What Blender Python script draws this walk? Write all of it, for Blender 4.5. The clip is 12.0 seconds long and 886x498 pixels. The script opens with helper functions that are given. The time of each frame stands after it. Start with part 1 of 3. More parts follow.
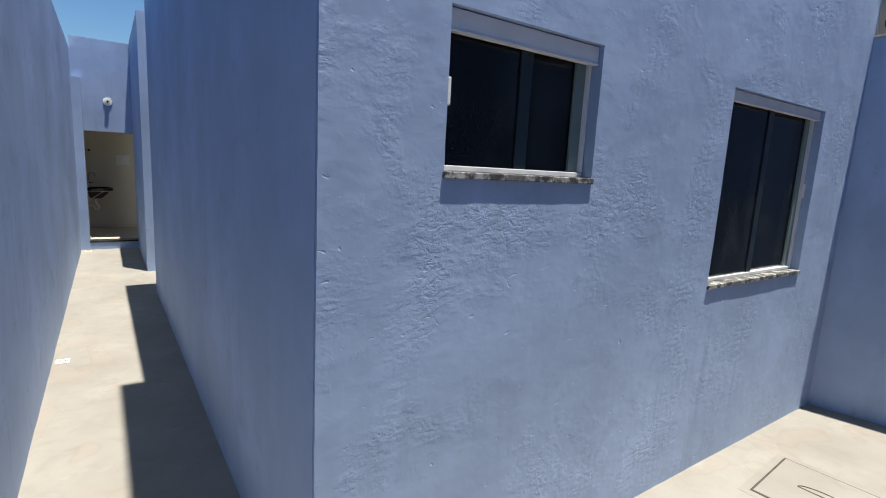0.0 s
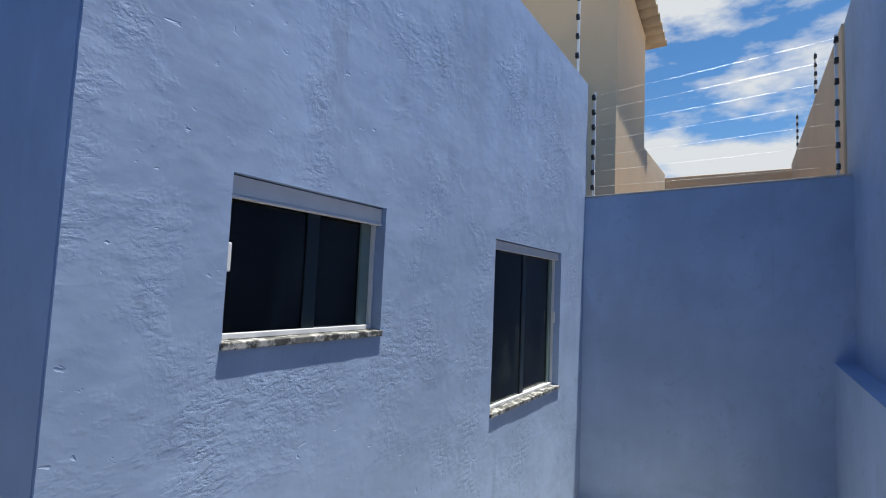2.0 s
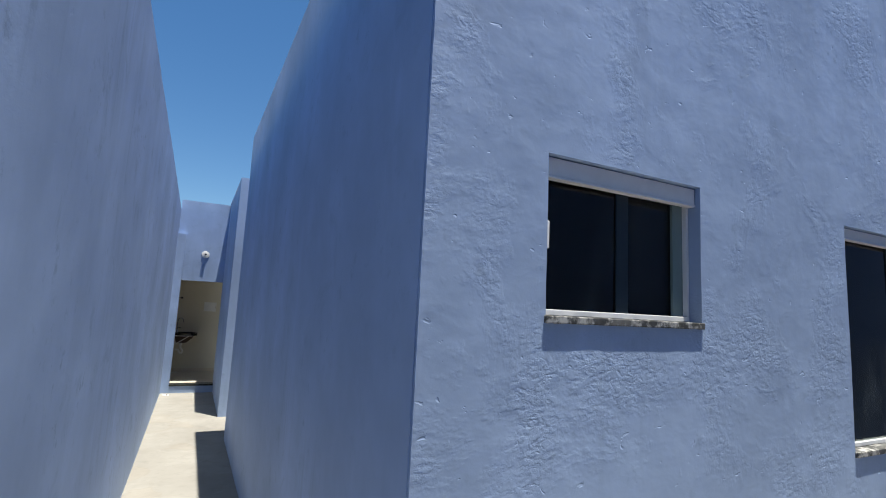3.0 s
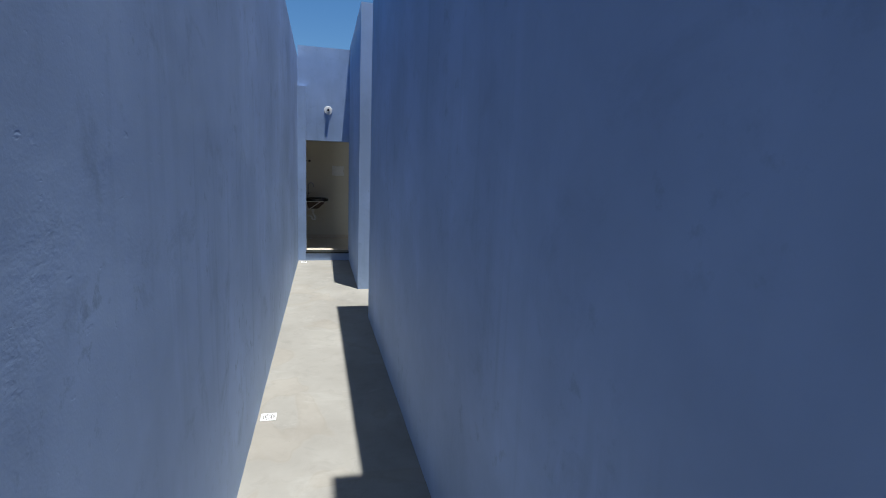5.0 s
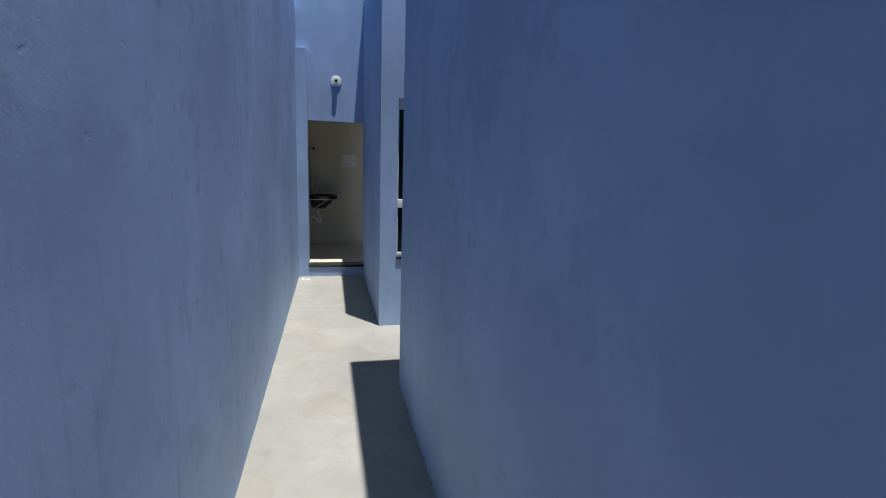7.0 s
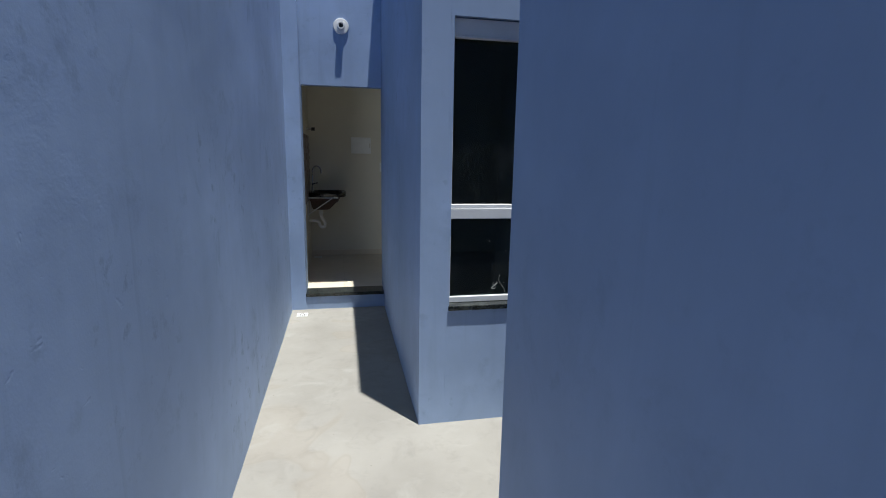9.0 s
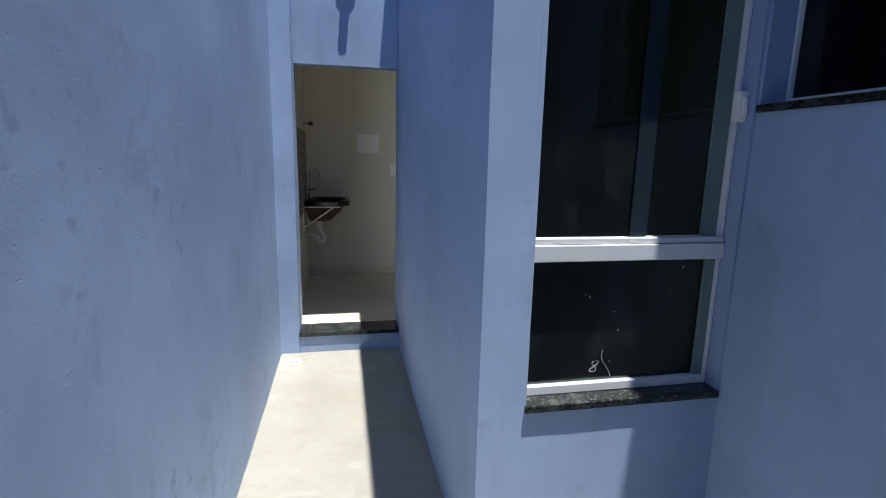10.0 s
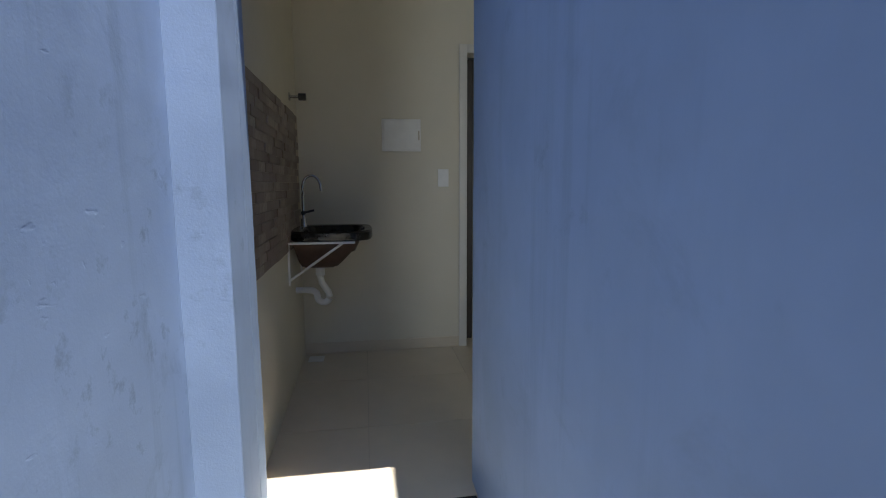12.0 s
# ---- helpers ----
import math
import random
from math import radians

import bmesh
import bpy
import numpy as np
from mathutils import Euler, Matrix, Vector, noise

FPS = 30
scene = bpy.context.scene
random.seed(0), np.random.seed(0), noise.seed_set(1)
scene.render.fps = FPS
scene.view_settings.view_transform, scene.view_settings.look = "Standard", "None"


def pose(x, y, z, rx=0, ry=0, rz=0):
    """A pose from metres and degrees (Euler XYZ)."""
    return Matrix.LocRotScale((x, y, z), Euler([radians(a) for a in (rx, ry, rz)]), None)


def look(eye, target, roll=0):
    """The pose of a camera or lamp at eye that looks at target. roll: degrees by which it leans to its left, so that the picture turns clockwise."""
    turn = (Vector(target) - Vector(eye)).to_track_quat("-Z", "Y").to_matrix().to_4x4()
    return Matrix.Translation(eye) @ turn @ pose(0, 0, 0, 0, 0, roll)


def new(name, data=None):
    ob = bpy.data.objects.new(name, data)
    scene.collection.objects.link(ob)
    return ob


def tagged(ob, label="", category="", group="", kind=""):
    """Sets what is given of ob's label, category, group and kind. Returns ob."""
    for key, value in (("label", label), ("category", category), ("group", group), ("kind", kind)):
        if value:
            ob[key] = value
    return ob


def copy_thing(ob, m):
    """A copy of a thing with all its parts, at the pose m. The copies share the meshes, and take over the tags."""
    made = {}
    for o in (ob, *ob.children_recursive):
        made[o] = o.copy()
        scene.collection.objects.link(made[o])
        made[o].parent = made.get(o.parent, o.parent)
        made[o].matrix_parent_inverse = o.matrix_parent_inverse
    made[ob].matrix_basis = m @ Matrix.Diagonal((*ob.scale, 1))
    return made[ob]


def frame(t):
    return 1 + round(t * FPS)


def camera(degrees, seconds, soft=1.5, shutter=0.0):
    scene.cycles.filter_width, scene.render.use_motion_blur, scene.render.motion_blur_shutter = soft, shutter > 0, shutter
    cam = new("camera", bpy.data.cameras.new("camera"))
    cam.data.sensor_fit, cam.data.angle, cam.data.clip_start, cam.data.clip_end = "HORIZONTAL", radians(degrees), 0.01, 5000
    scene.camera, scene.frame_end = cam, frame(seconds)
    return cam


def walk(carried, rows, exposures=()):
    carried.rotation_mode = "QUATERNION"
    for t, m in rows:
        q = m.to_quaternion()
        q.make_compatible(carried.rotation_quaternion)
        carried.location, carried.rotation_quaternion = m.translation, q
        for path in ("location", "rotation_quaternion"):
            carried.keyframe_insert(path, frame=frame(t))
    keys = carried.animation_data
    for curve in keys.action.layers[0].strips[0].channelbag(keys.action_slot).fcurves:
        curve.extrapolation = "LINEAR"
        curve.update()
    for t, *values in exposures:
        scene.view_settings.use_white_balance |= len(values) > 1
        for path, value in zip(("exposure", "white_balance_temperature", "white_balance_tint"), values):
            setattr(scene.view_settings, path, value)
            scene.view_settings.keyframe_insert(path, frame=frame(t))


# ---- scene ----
cam = camera(83.9, 12.0, soft=1.0)
PATH = [
    (0, (-0.534, -1.483, 1.835), (0.584, 0.144, 1.513), 3.0),
    (0.5, (-0.516, -1.574, 1.841), (1.022, -0.327, 1.558), 3.4),
    (1, (-0.506, -1.552, 1.9), (1.208, -0.551, 1.66), 2.8),
    (1.5, (-0.499, -1.501, 1.996), (1.257, -0.546, 1.94), 2.6),
    (2, (-0.511, -1.483, 2.041), (1.163, -0.399, 2.191), 2.4),
    (2.5, (-0.541, -1.443, 1.984), (0.77, 0.048, 2.224), 3.0),
    (2.8, (-0.559, -1.378, 1.884), (0.494, 0.303, 2.139), 2.9),
    (3, (-0.596, -1.341, 1.824), (0.29, 0.435, 2.073), 2.8),
    (3.5, (-0.597, -1.012, 1.715), (0.029, 0.887, 1.668), 3.6),
    (5.5, (-0.567, 0.921, 1.66), (-0.098, 2.84, 1.352), 2.1),
    (6, (-0.517, 1.445, 1.625), (-0.069, 3.369, 1.312), 1.9),
    (6.5, (-0.532, 1.979, 1.659), (-0.085, 3.899, 1.322), 1.7),
    (7, (-0.533, 2.564, 1.616), (-0.089, 4.485, 1.284), 1.8),
    (9, (-0.473, 4.779, 1.54), (-0.074, 6.703, 1.167), 1.0),
    (9.5, (-0.496, 5.346, 1.55), (-0.098, 7.271, 1.179), 1.2),
    (10, (-0.495, 5.917, 1.537), (-0.098, 7.842, 1.166), 1.3),
    (10.5, (-0.536, 6.506, 1.54), (-0.14, 8.43, 1.166), 1.2),
    (11, (-0.501, 7.061, 1.505), (-0.136, 8.995, 1.147), 0.6),
    (11.5, (-0.5, 7.634, 1.476), (-0.161, 9.574, 1.129), 0.8),
    (12, (-0.453, 8.225, 1.323), (-0.146, 10.184, 1.063), -0.2),
]
EXPOSURES = [(0.0, 0.94, 6600, 10), (0.8, 0.84, 6450, 9), (1.6, 0.99, 6350, 8), (2.6, 1.10, 6400, 8), (3.5, 0.78, 6450, 8), (5.0, 0.63, 5950, 8), (9.0, 0.67, 5950, 8), (9.6, 0.82, 6000, 8), (10.5, 1.44, 6250, 9), (11.0, 1.34, 6250, 9), (11.5, 1.36, 6200, 9), (12.0, 1.42, 6200, 9)]
walk(cam, [(t, look(eye, target, roll)) for t, eye, target, roll in PATH], EXPOSURES)

# ---- world and sun ----
SUN = Vector((0.083, -0.118, 1.0)).normalized()
world = bpy.data.worlds.new("world")
scene.world = world
world.use_nodes = True
wn, wl = world.node_tree.nodes, world.node_tree.links
sky = wn.new("ShaderNodeTexSky")
sky.sky_type, sky.sun_disc = "NISHITA", False
sky.sun_elevation = math.asin(SUN.z)
sky.sun_rotation = math.atan2(SUN.x, SUN.y)
sky.air_density, sky.dust_density, sky.ozone_density = 1.0, 0.1, 3.0
co = wn.new("ShaderNodeTexCoord")
mp = wn.new("ShaderNodeMapping")
mp.inputs["Scale"].default_value = (1.6, 1.6, 4.2)
mp.inputs["Location"].default_value = (0.35, 0.0, 0.1)
wl.new(co.outputs["Generated"], mp.inputs[0])
cn = wn.new("ShaderNodeTexNoise")
cn.inputs["Scale"].default_value, cn.inputs["Detail"].default_value, cn.inputs["Roughness"].default_value = 1.7, 9, 0.58
wl.new(mp.outputs[0], cn.inputs["Vector"])
cr = wn.new("ShaderNodeValToRGB")
cr.color_ramp.elements[0].position, cr.color_ramp.elements[1].position = 0.762, 0.862
sx, more = wn.new("ShaderNodeSeparateXYZ"), wn.new("ShaderNodeMath")
wl.new(co.outputs["Generated"], sx.inputs[0])
more.operation = "MULTIPLY_ADD"
more.inputs[1].default_value = 0.32
wl.new(sx.outputs[0], more.inputs[0])
wl.new(cn.outputs["Fac"], more.inputs[2])
wl.new(more.outputs[0], cr.inputs[0])
cm = wn.new("ShaderNodeMix")
cm.data_type = "RGBA"
wl.new(cr.outputs[0], cm.inputs["Factor"])
hs = wn.new("ShaderNodeHueSaturation")
hs.inputs["Saturation"].default_value, hs.inputs["Value"].default_value = 1.22, 0.9
wl.new(sky.outputs[0], hs.inputs["Color"])
wl.new(hs.outputs[0], cm.inputs["A"])
cm.inputs["B"].default_value = (5.0, 5.1, 5.25, 1)
wl.new(cm.outputs["Result"], wn["Background"].inputs[0])
wn["Background"].inputs[1].default_value = 0.070
sun = new("sun", bpy.data.lights.new("sun", "SUN"))
sun.data.energy, sun.data.angle, sun.data.color = 4.6, radians(0.53), (1.0, 0.955, 0.88)
sun.matrix_world = look(SUN * 20, (0, 0, 0))


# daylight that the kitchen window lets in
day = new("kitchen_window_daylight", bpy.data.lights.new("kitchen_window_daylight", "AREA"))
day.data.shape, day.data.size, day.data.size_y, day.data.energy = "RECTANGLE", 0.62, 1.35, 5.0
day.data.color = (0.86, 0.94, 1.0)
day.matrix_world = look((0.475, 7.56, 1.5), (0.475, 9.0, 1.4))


# ---- materials ----
def material(name, colour, rough=0.6, metal=0.0, spec=0.5):
    m = bpy.data.materials.new(name)
    m.use_nodes = True
    b = m.node_tree.nodes["Principled BSDF"]
    b.inputs["Base Color"].default_value = (*colour, 1)
    b.inputs["Roughness"].default_value = rough
    b.inputs["Metallic"].default_value = metal
    b.inputs["Specular IOR Level"].default_value = spec
    return m


def coords(m, scale=(1, 1, 1)):
    n, l = m.node_tree.nodes, m.node_tree.links
    c, p = n.new("ShaderNodeTexCoord"), n.new("ShaderNodeMapping")
    p.inputs["Scale"].default_value = scale
    l.new(c.outputs["Object"], p.inputs[0])
    return p.outputs[0]


def noise_node(m, vec, scale, detail=4, rough=0.55, warp=0.0):
    n = m.node_tree.nodes.new("ShaderNodeTexNoise")
    n.inputs["Scale"].default_value, n.inputs["Detail"].default_value = scale, detail
    n.inputs["Roughness"].default_value, n.inputs["Distortion"].default_value = rough, warp
    m.node_tree.links.new(vec, n.inputs["Vector"])
    return n.outputs["Fac"]


def ramp(m, fac, lo, hi, a=(0, 0, 0), b=(1, 1, 1)):
    r = m.node_tree.nodes.new("ShaderNodeValToRGB")
    r.color_ramp.elements[0].position, r.color_ramp.elements[1].position = lo, hi
    r.color_ramp.elements[0].color, r.color_ramp.elements[1].color = (*a, 1), (*b, 1)
    m.node_tree.links.new(fac, r.inputs[0])
    return r.outputs[0]


def mixed(m, fac, a, b, blend="MIX"):
    x = m.node_tree.nodes.new("ShaderNodeMix")
    x.data_type, x.blend_type = "RGBA", blend
    for key, v in (("Factor", fac), ("A", a), ("B", b)):
        if isinstance(v, (int, float)):
            x.inputs[key].default_value = v
        elif isinstance(v, tuple):
            x.inputs[key].default_value = (*v, 1)
        else:
            m.node_tree.links.new(v, x.inputs[key])
    return x.outputs["Result"]


def sums(m, *terms):
    out = None
    for fac, k in terms:
        q = m.node_tree.nodes.new("ShaderNodeMath")
        q.operation = "MULTIPLY_ADD"
        m.node_tree.links.new(fac, q.inputs[0])
        q.inputs[1].default_value = k
        q.inputs[2].default_value = 0
        if out is not None:
            m.node_tree.links.new(out, q.inputs[2])
        out = q.outputs[0]
    return out


def finish(m, colour=None, height=None, bump=0.3, distance=0.01, rough=None):
    n, l = m.node_tree.nodes, m.node_tree.links
    b = n["Principled BSDF"]
    if colour is not None:
        l.new(colour, b.inputs["Base Color"])
    if rough is not None:
        l.new(rough, b.inputs["Roughness"])
    if height is not None:
        k = n.new("ShaderNodeBump")
        k.inputs["Strength"].default_value, k.inputs["Distance"].default_value = bump, distance
        l.new(height, k.inputs["Height"])
        l.new(k.outputs[0], b.inputs["Normal"])
    return m


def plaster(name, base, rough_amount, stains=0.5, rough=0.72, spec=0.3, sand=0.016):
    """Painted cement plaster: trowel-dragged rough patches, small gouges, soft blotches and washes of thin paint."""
    m = material(name, base, rough, spec=spec)
    v = coords(m)
    big = noise_node(m, v, 0.9, 5, 0.6)
    wash = noise_node(m, coords(m, (1.7, 1.7, 0.5)), 1.3, 7, 0.66, 0.6)
    mid = noise_node(m, v, 7, 5, 0.6)
    dark = tuple(c * 0.80 for c in base)
    light = tuple(min(1, c * 1.10 + 0.012) for c in base)
    c = mixed(m, ramp(m, big, 0.3, 0.72), dark, light)
    c = mixed(m, ramp(m, wash, 0.50, 0.72, (0, 0, 0), (0.5, 0.5, 0.5)), c, tuple(k * 0.82 for k in base))
    c = mixed(m, ramp(m, wash, 0.26, 0.42, (0.32, 0.32, 0.32), (0, 0, 0)), c, tuple(min(1, k * 1.25 + 0.02) for k in base))
    c = mixed(m, ramp(m, mid, 0.40, 0.66, (0.14, 0.14, 0.14), (0, 0, 0)), c, dark)
    stain = noise_node(m, v, 3.1, 6, 0.7, 0.5)
    c = mixed(m, ramp(m, stain, 0.56, 0.72, (0, 0, 0), (stains, stains, stains)), c, tuple(k * 0.66 for k in base))
    spots = mixed(m, 1.0, ramp(m, noise_node(m, v, 11, 5, 0.65), 0.58, 0.68), ramp(m, noise_node(m, v, 1.7, 3, 0.5), 0.48, 0.60), "MULTIPLY")
    drips = mixed(m, 1.0, ramp(m, noise_node(m, coords(m, (9, 9, 0.6)), 1.0, 5, 0.62, 0.4), 0.54, 0.70), ramp(m, noise_node(m, v, 0.7, 3, 0.5), 0.46, 0.62), "MULTIPLY")
    c = mixed(m, mixed(m, 1.0, spots, (stains, stains, stains), "MULTIPLY"), c, tuple(k * 0.62 for k in base))
    c = mixed(m, mixed(m, 1.0, drips, (stains * 0.8, stains * 0.8, stains * 0.8), "MULTIPLY"), c, tuple(k * 0.66 for k in base))
    patch = ramp(m, noise_node(m, v, 1.6, 6, 0.66, 0.3), 0.50, 0.66)
    crust = ramp(m, noise_node(m, coords(m, (1, 1, 1.5)), 26, 5, 0.62, 0.25), 0.30, 0.56)
    gouge = ramp(m, noise_node(m, coords(m, (1.0, 1.0, 1.6)), 15, 3, 0.55, 0.5), 0.25, 0.32)
    soft = noise_node(m, coords(m, (1, 1, 1.4)), 6.5, 3, 0.5, 0.3)
    grain = noise_node(m, v, 130, 3, 0.6)
    lumps = noise_node(m, v, 2.4, 3, 0.5)
    pr = mixed(m, 1.0, crust, patch, "MULTIPLY")
    h = sums(m, (pr, 0.25 * rough_amount), (gouge, 0.24 * rough_amount), (soft, 0.30 * rough_amount), (grain, sand), (lumps, 0.35 + 0.5 * rough_amount))
    return finish(m, c, h, 0.75, 0.010)


BLUE = (0.350, 0.455, 0.652)
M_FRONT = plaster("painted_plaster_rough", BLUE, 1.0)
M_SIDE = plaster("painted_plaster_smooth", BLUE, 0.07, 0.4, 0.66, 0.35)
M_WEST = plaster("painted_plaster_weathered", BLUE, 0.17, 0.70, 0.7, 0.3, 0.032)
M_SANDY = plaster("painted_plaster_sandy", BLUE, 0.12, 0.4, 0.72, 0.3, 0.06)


def concrete():
    m = material("screed", (0.5, 0.47, 0.42), 0.85, spec=0.25)
    v = coords(m)
    a, b, g = noise_node(m, v, 1.3, 6, 0.62), noise_node(m, v, 6.5, 5, 0.65, 0.8), noise_node(m, v, 160, 2, 0.6)
    c = mixed(m, ramp(m, a, 0.32, 0.7), (0.242, 0.226, 0.196), (0.312, 0.294, 0.257))
    c = mixed(m, ramp(m, b, 0.52, 0.75, (0, 0, 0), (0.5, 0.5, 0.5)), c, (0.21, 0.195, 0.17))
    ring = noise_node(m, v, 0.8, 2, 0.4, 2.2)
    c = mixed(m, ramp(m, ring, 0.56, 0.60, (0, 0, 0), (0.12, 0.12, 0.12)), c, (0.32, 0.255, 0.18))
    tide = mixed(m, 1.0, ramp(m, ring, 0.575, 0.590), ramp(m, ring, 0.590, 0.612, (1, 1, 1), (0, 0, 0)), "MULTIPLY")
    c = mixed(m, mixed(m, 1.0, tide, (0.14, 0.14, 0.14), "MULTIPLY"), c, (0.17, 0.145, 0.11))
    scuff = ramp(m, noise_node(m, v, 3.2, 7, 0.7, 1.2), 0.60, 0.74, (0, 0, 0), (0.45, 0.45, 0.45))
    c = mixed(m, scuff, c, (0.19, 0.18, 0.16))
    pale = ramp(m, noise_node(m, coords(m, (1, 1.6, 1)), 2.1, 6, 0.68, 0.8), 0.58, 0.72, (0, 0, 0), (0.55, 0.55, 0.55))
    c = mixed(m, pale, c, (0.345, 0.33, 0.29))
    specks = ramp(m, noise_node(m, v, 38, 2, 0.5), 0.74, 0.77)
    c = mixed(m, specks, c, (0.22, 0.2, 0.17))
    return finish(m, c, sums(m, (a, 0.6), (b, 0.3), (g, 0.12)), 0.35, 0.01)


M_FLOOR = concrete()


def speckled(name, dark, light, scale, lo, hi, rough):
    m = material(name, dark, rough)
    v = coords(m)
    c = mixed(m, ramp(m, noise_node(m, v, scale, 5, 0.7), lo, hi), dark, light)
    c = mixed(m, ramp(m, noise_node(m, v, scale * 0.22, 4, 0.6), 0.50, 0.72, (0, 0, 0), (0.5, 0.5, 0.5)), c, tuple(0.7 * x + 0.02 for x in light))
    return finish(m, c, noise_node(m, v, 60, 3), 0.08, 0.003)


M_GRANITE = speckled("granite", (0.012, 0.014, 0.013), (0.13, 0.145, 0.13), 75, 0.52, 0.74, 0.2)
M_SILL = speckled("worn_sill_stone", (0.05, 0.05, 0.046), (0.46, 0.45, 0.42), 21, 0.47, 0.60, 0.55)


def noisy(name, colour, rough, amount=0.12, scale=6, metal=0.0, bump=0.06, spec=0.5):
    m = material(name, colour, rough, metal, spec)
    v = coords(m)
    c = mixed(m, ramp(m, noise_node(m, v, scale, 5, 0.6), 0.3, 0.7), tuple(k * (1 - amount) for k in colour), tuple(min(1, k * (1 + amount)) for k in colour))
    return finish(m, c, noise_node(m, v, scale * 18, 3), bump, 0.004)


M_ALU = noisy("white_painted_aluminium", (0.72, 0.73, 0.74), 0.35, 0.05, 9, 0.0, 0.03)
M_ROOM = noisy("cream_paint", (0.74, 0.69, 0.57), 0.6, 0.05, 1.4, 0.0, 0.08)
# mid grey puts the dimness of the unlit rooms into the colour
M_INSIDE = noisy("dimmed_interior_grey", (0.42, 0.42, 0.40), 0.7, 0.05, 2)
M_PORCELAIN = noisy("beige_porcelain", (0.70, 0.61, 0.48), 0.28, 0.06, 3, 0.0, 0.02)
M_GROUT = noisy("grout", (0.56, 0.49, 0.39), 0.9, 0.1, 20)
M_WHITE = noisy("white_plastic", (0.86, 0.85, 0.82), 0.35, 0.04, 14, 0.0, 0.02)
M_SOCKET = noisy("white_porcelain_socket", (0.82, 0.80, 0.76), 0.25, 0.04, 30)
M_BLACK = noisy("black_plastic", (0.018, 0.018, 0.020), 0.4, 0.2, 30)
M_STEEL = noisy("chrome", (0.62, 0.63, 0.65), 0.16, 0.06, 30, 1.0)
M_WIRE = noisy("galvanised_wire", (0.62, 0.63, 0.64), 0.3, 0.1, 30, 1.0)
M_BASIN = noisy("polished_black_marble", (0.016, 0.015, 0.015), 0.18, 0.3, 18)
M_BOWL = noisy("raw_brown_resin", (0.085, 0.050, 0.035), 0.6, 0.25, 20)
M_CASING = noisy("white_casing_paint", (0.74, 0.72, 0.67), 0.4, 0.04, 5)
M_DARKDOOR = noisy("dark_stained_wood", (0.045, 0.032, 0.025), 0.45, 0.25, 12)
M_BEIGE = noisy("beige_wall_paint", (0.63, 0.48, 0.32), 0.75, 0.07, 0.9, 0.0, 0.15)
M_TILE_ROOF = noisy("fibre_cement_roof", (0.40, 0.34, 0.27), 0.85, 0.2, 3, 0.0, 0.2)
M_GROUND = noisy("dry_earth", (0.30, 0.24, 0.17), 0.95, 0.25, 0.4, 0.0, 0.3)
M_GROOVE = noisy("dirty_joint", (0.07, 0.06, 0.05), 0.95, 0.3, 30)
M_ROOFSLAB = noisy("roof_screed", (0.42, 0.41, 0.39), 0.9, 0.1, 2)
M_HEAD = noisy("grey_primed_head_panel", (0.78, 0.76, 0.75), 0.5, 0.06, 7)
M_STILE = noisy("green_grey_profile", (0.014, 0.024, 0.032), 0.4, 0.15, 4)
# pale tone paints the lit jamb that shows through the glass edge
M_LIT_JAMB = noisy("pale_green_lit_jamb", (0.17, 0.23, 0.22), 0.4, 0.12, 4)
M_COPE = noisy("bare_mortar", (0.46, 0.44, 0.41), 0.9, 0.15, 12, 0.0, 0.2)
M_CHALK = noisy("chalk_mark", (0.7, 0.72, 0.7), 0.8, 0.1, 30)


def brick_tone():
    m = material("brown_brick_tile", (0.3, 0.22, 0.16), 0.5)
    n, l = m.node_tree.nodes, m.node_tree.links
    o = n.new("ShaderNodeObjectInfo")
    r = n.new("ShaderNodeValToRGB")
    r.color_ramp.elements[0].color, r.color_ramp.elements[1].color = (0.17, 0.125, 0.10, 1), (0.44, 0.37, 0.31, 1)
    l.new(o.outputs["Random"], r.inputs[0])
    v = coords(m)
    c = mixed(m, ramp(m, noise_node(m, v, 26, 5, 0.65), 0.35, 0.7), r.outputs[0], (0.26, 0.2, 0.16))
    return finish(m, c, noise_node(m, v, 60, 4), 0.3, 0.004)


M_BRICK = brick_tone()


def smoked_glass():
    m = bpy.data.materials.new("smoked_glass")
    m.use_nodes = True
    n, l = m.node_tree.nodes, m.node_tree.links
    n.remove(n["Principled BSDF"])
    t, g, x, f = n.new("ShaderNodeBsdfTransparent"), n.new("ShaderNodeBsdfGlossy"), n.new("ShaderNodeMixShader"), n.new("ShaderNodeFresnel")
    t.inputs[0].default_value = (0.13, 0.165, 0.16, 1)
    g.inputs["Roughness"].default_value = 0.03
    f.inputs["IOR"].default_value = 1.45
    d, x2 = n.new("ShaderNodeBsdfDiffuse"), n.new("ShaderNodeMixShader")
    d.inputs[0].default_value = (0.34, 0.38, 0.38, 1)
    l.new(f.outputs[0], x.inputs[0])
    l.new(t.outputs[0], x.inputs[1])
    l.new(g.outputs[0], x.inputs[2])
    dust = ramp(m, noise_node(m, coords(m, (1.5, 1.5, 0.7)), 4.0, 6, 0.62), 0.50, 0.80, (0.010, 0.010, 0.010), (0.085, 0.085, 0.085))
    l.new(dust, x2.inputs[0])
    l.new(x.outputs[0], x2.inputs[1])
    l.new(d.outputs[0], x2.inputs[2])
    l.new(x2.outputs[0], n["Material Output"].inputs[0])
    return m


M_GLASS = smoked_glass()


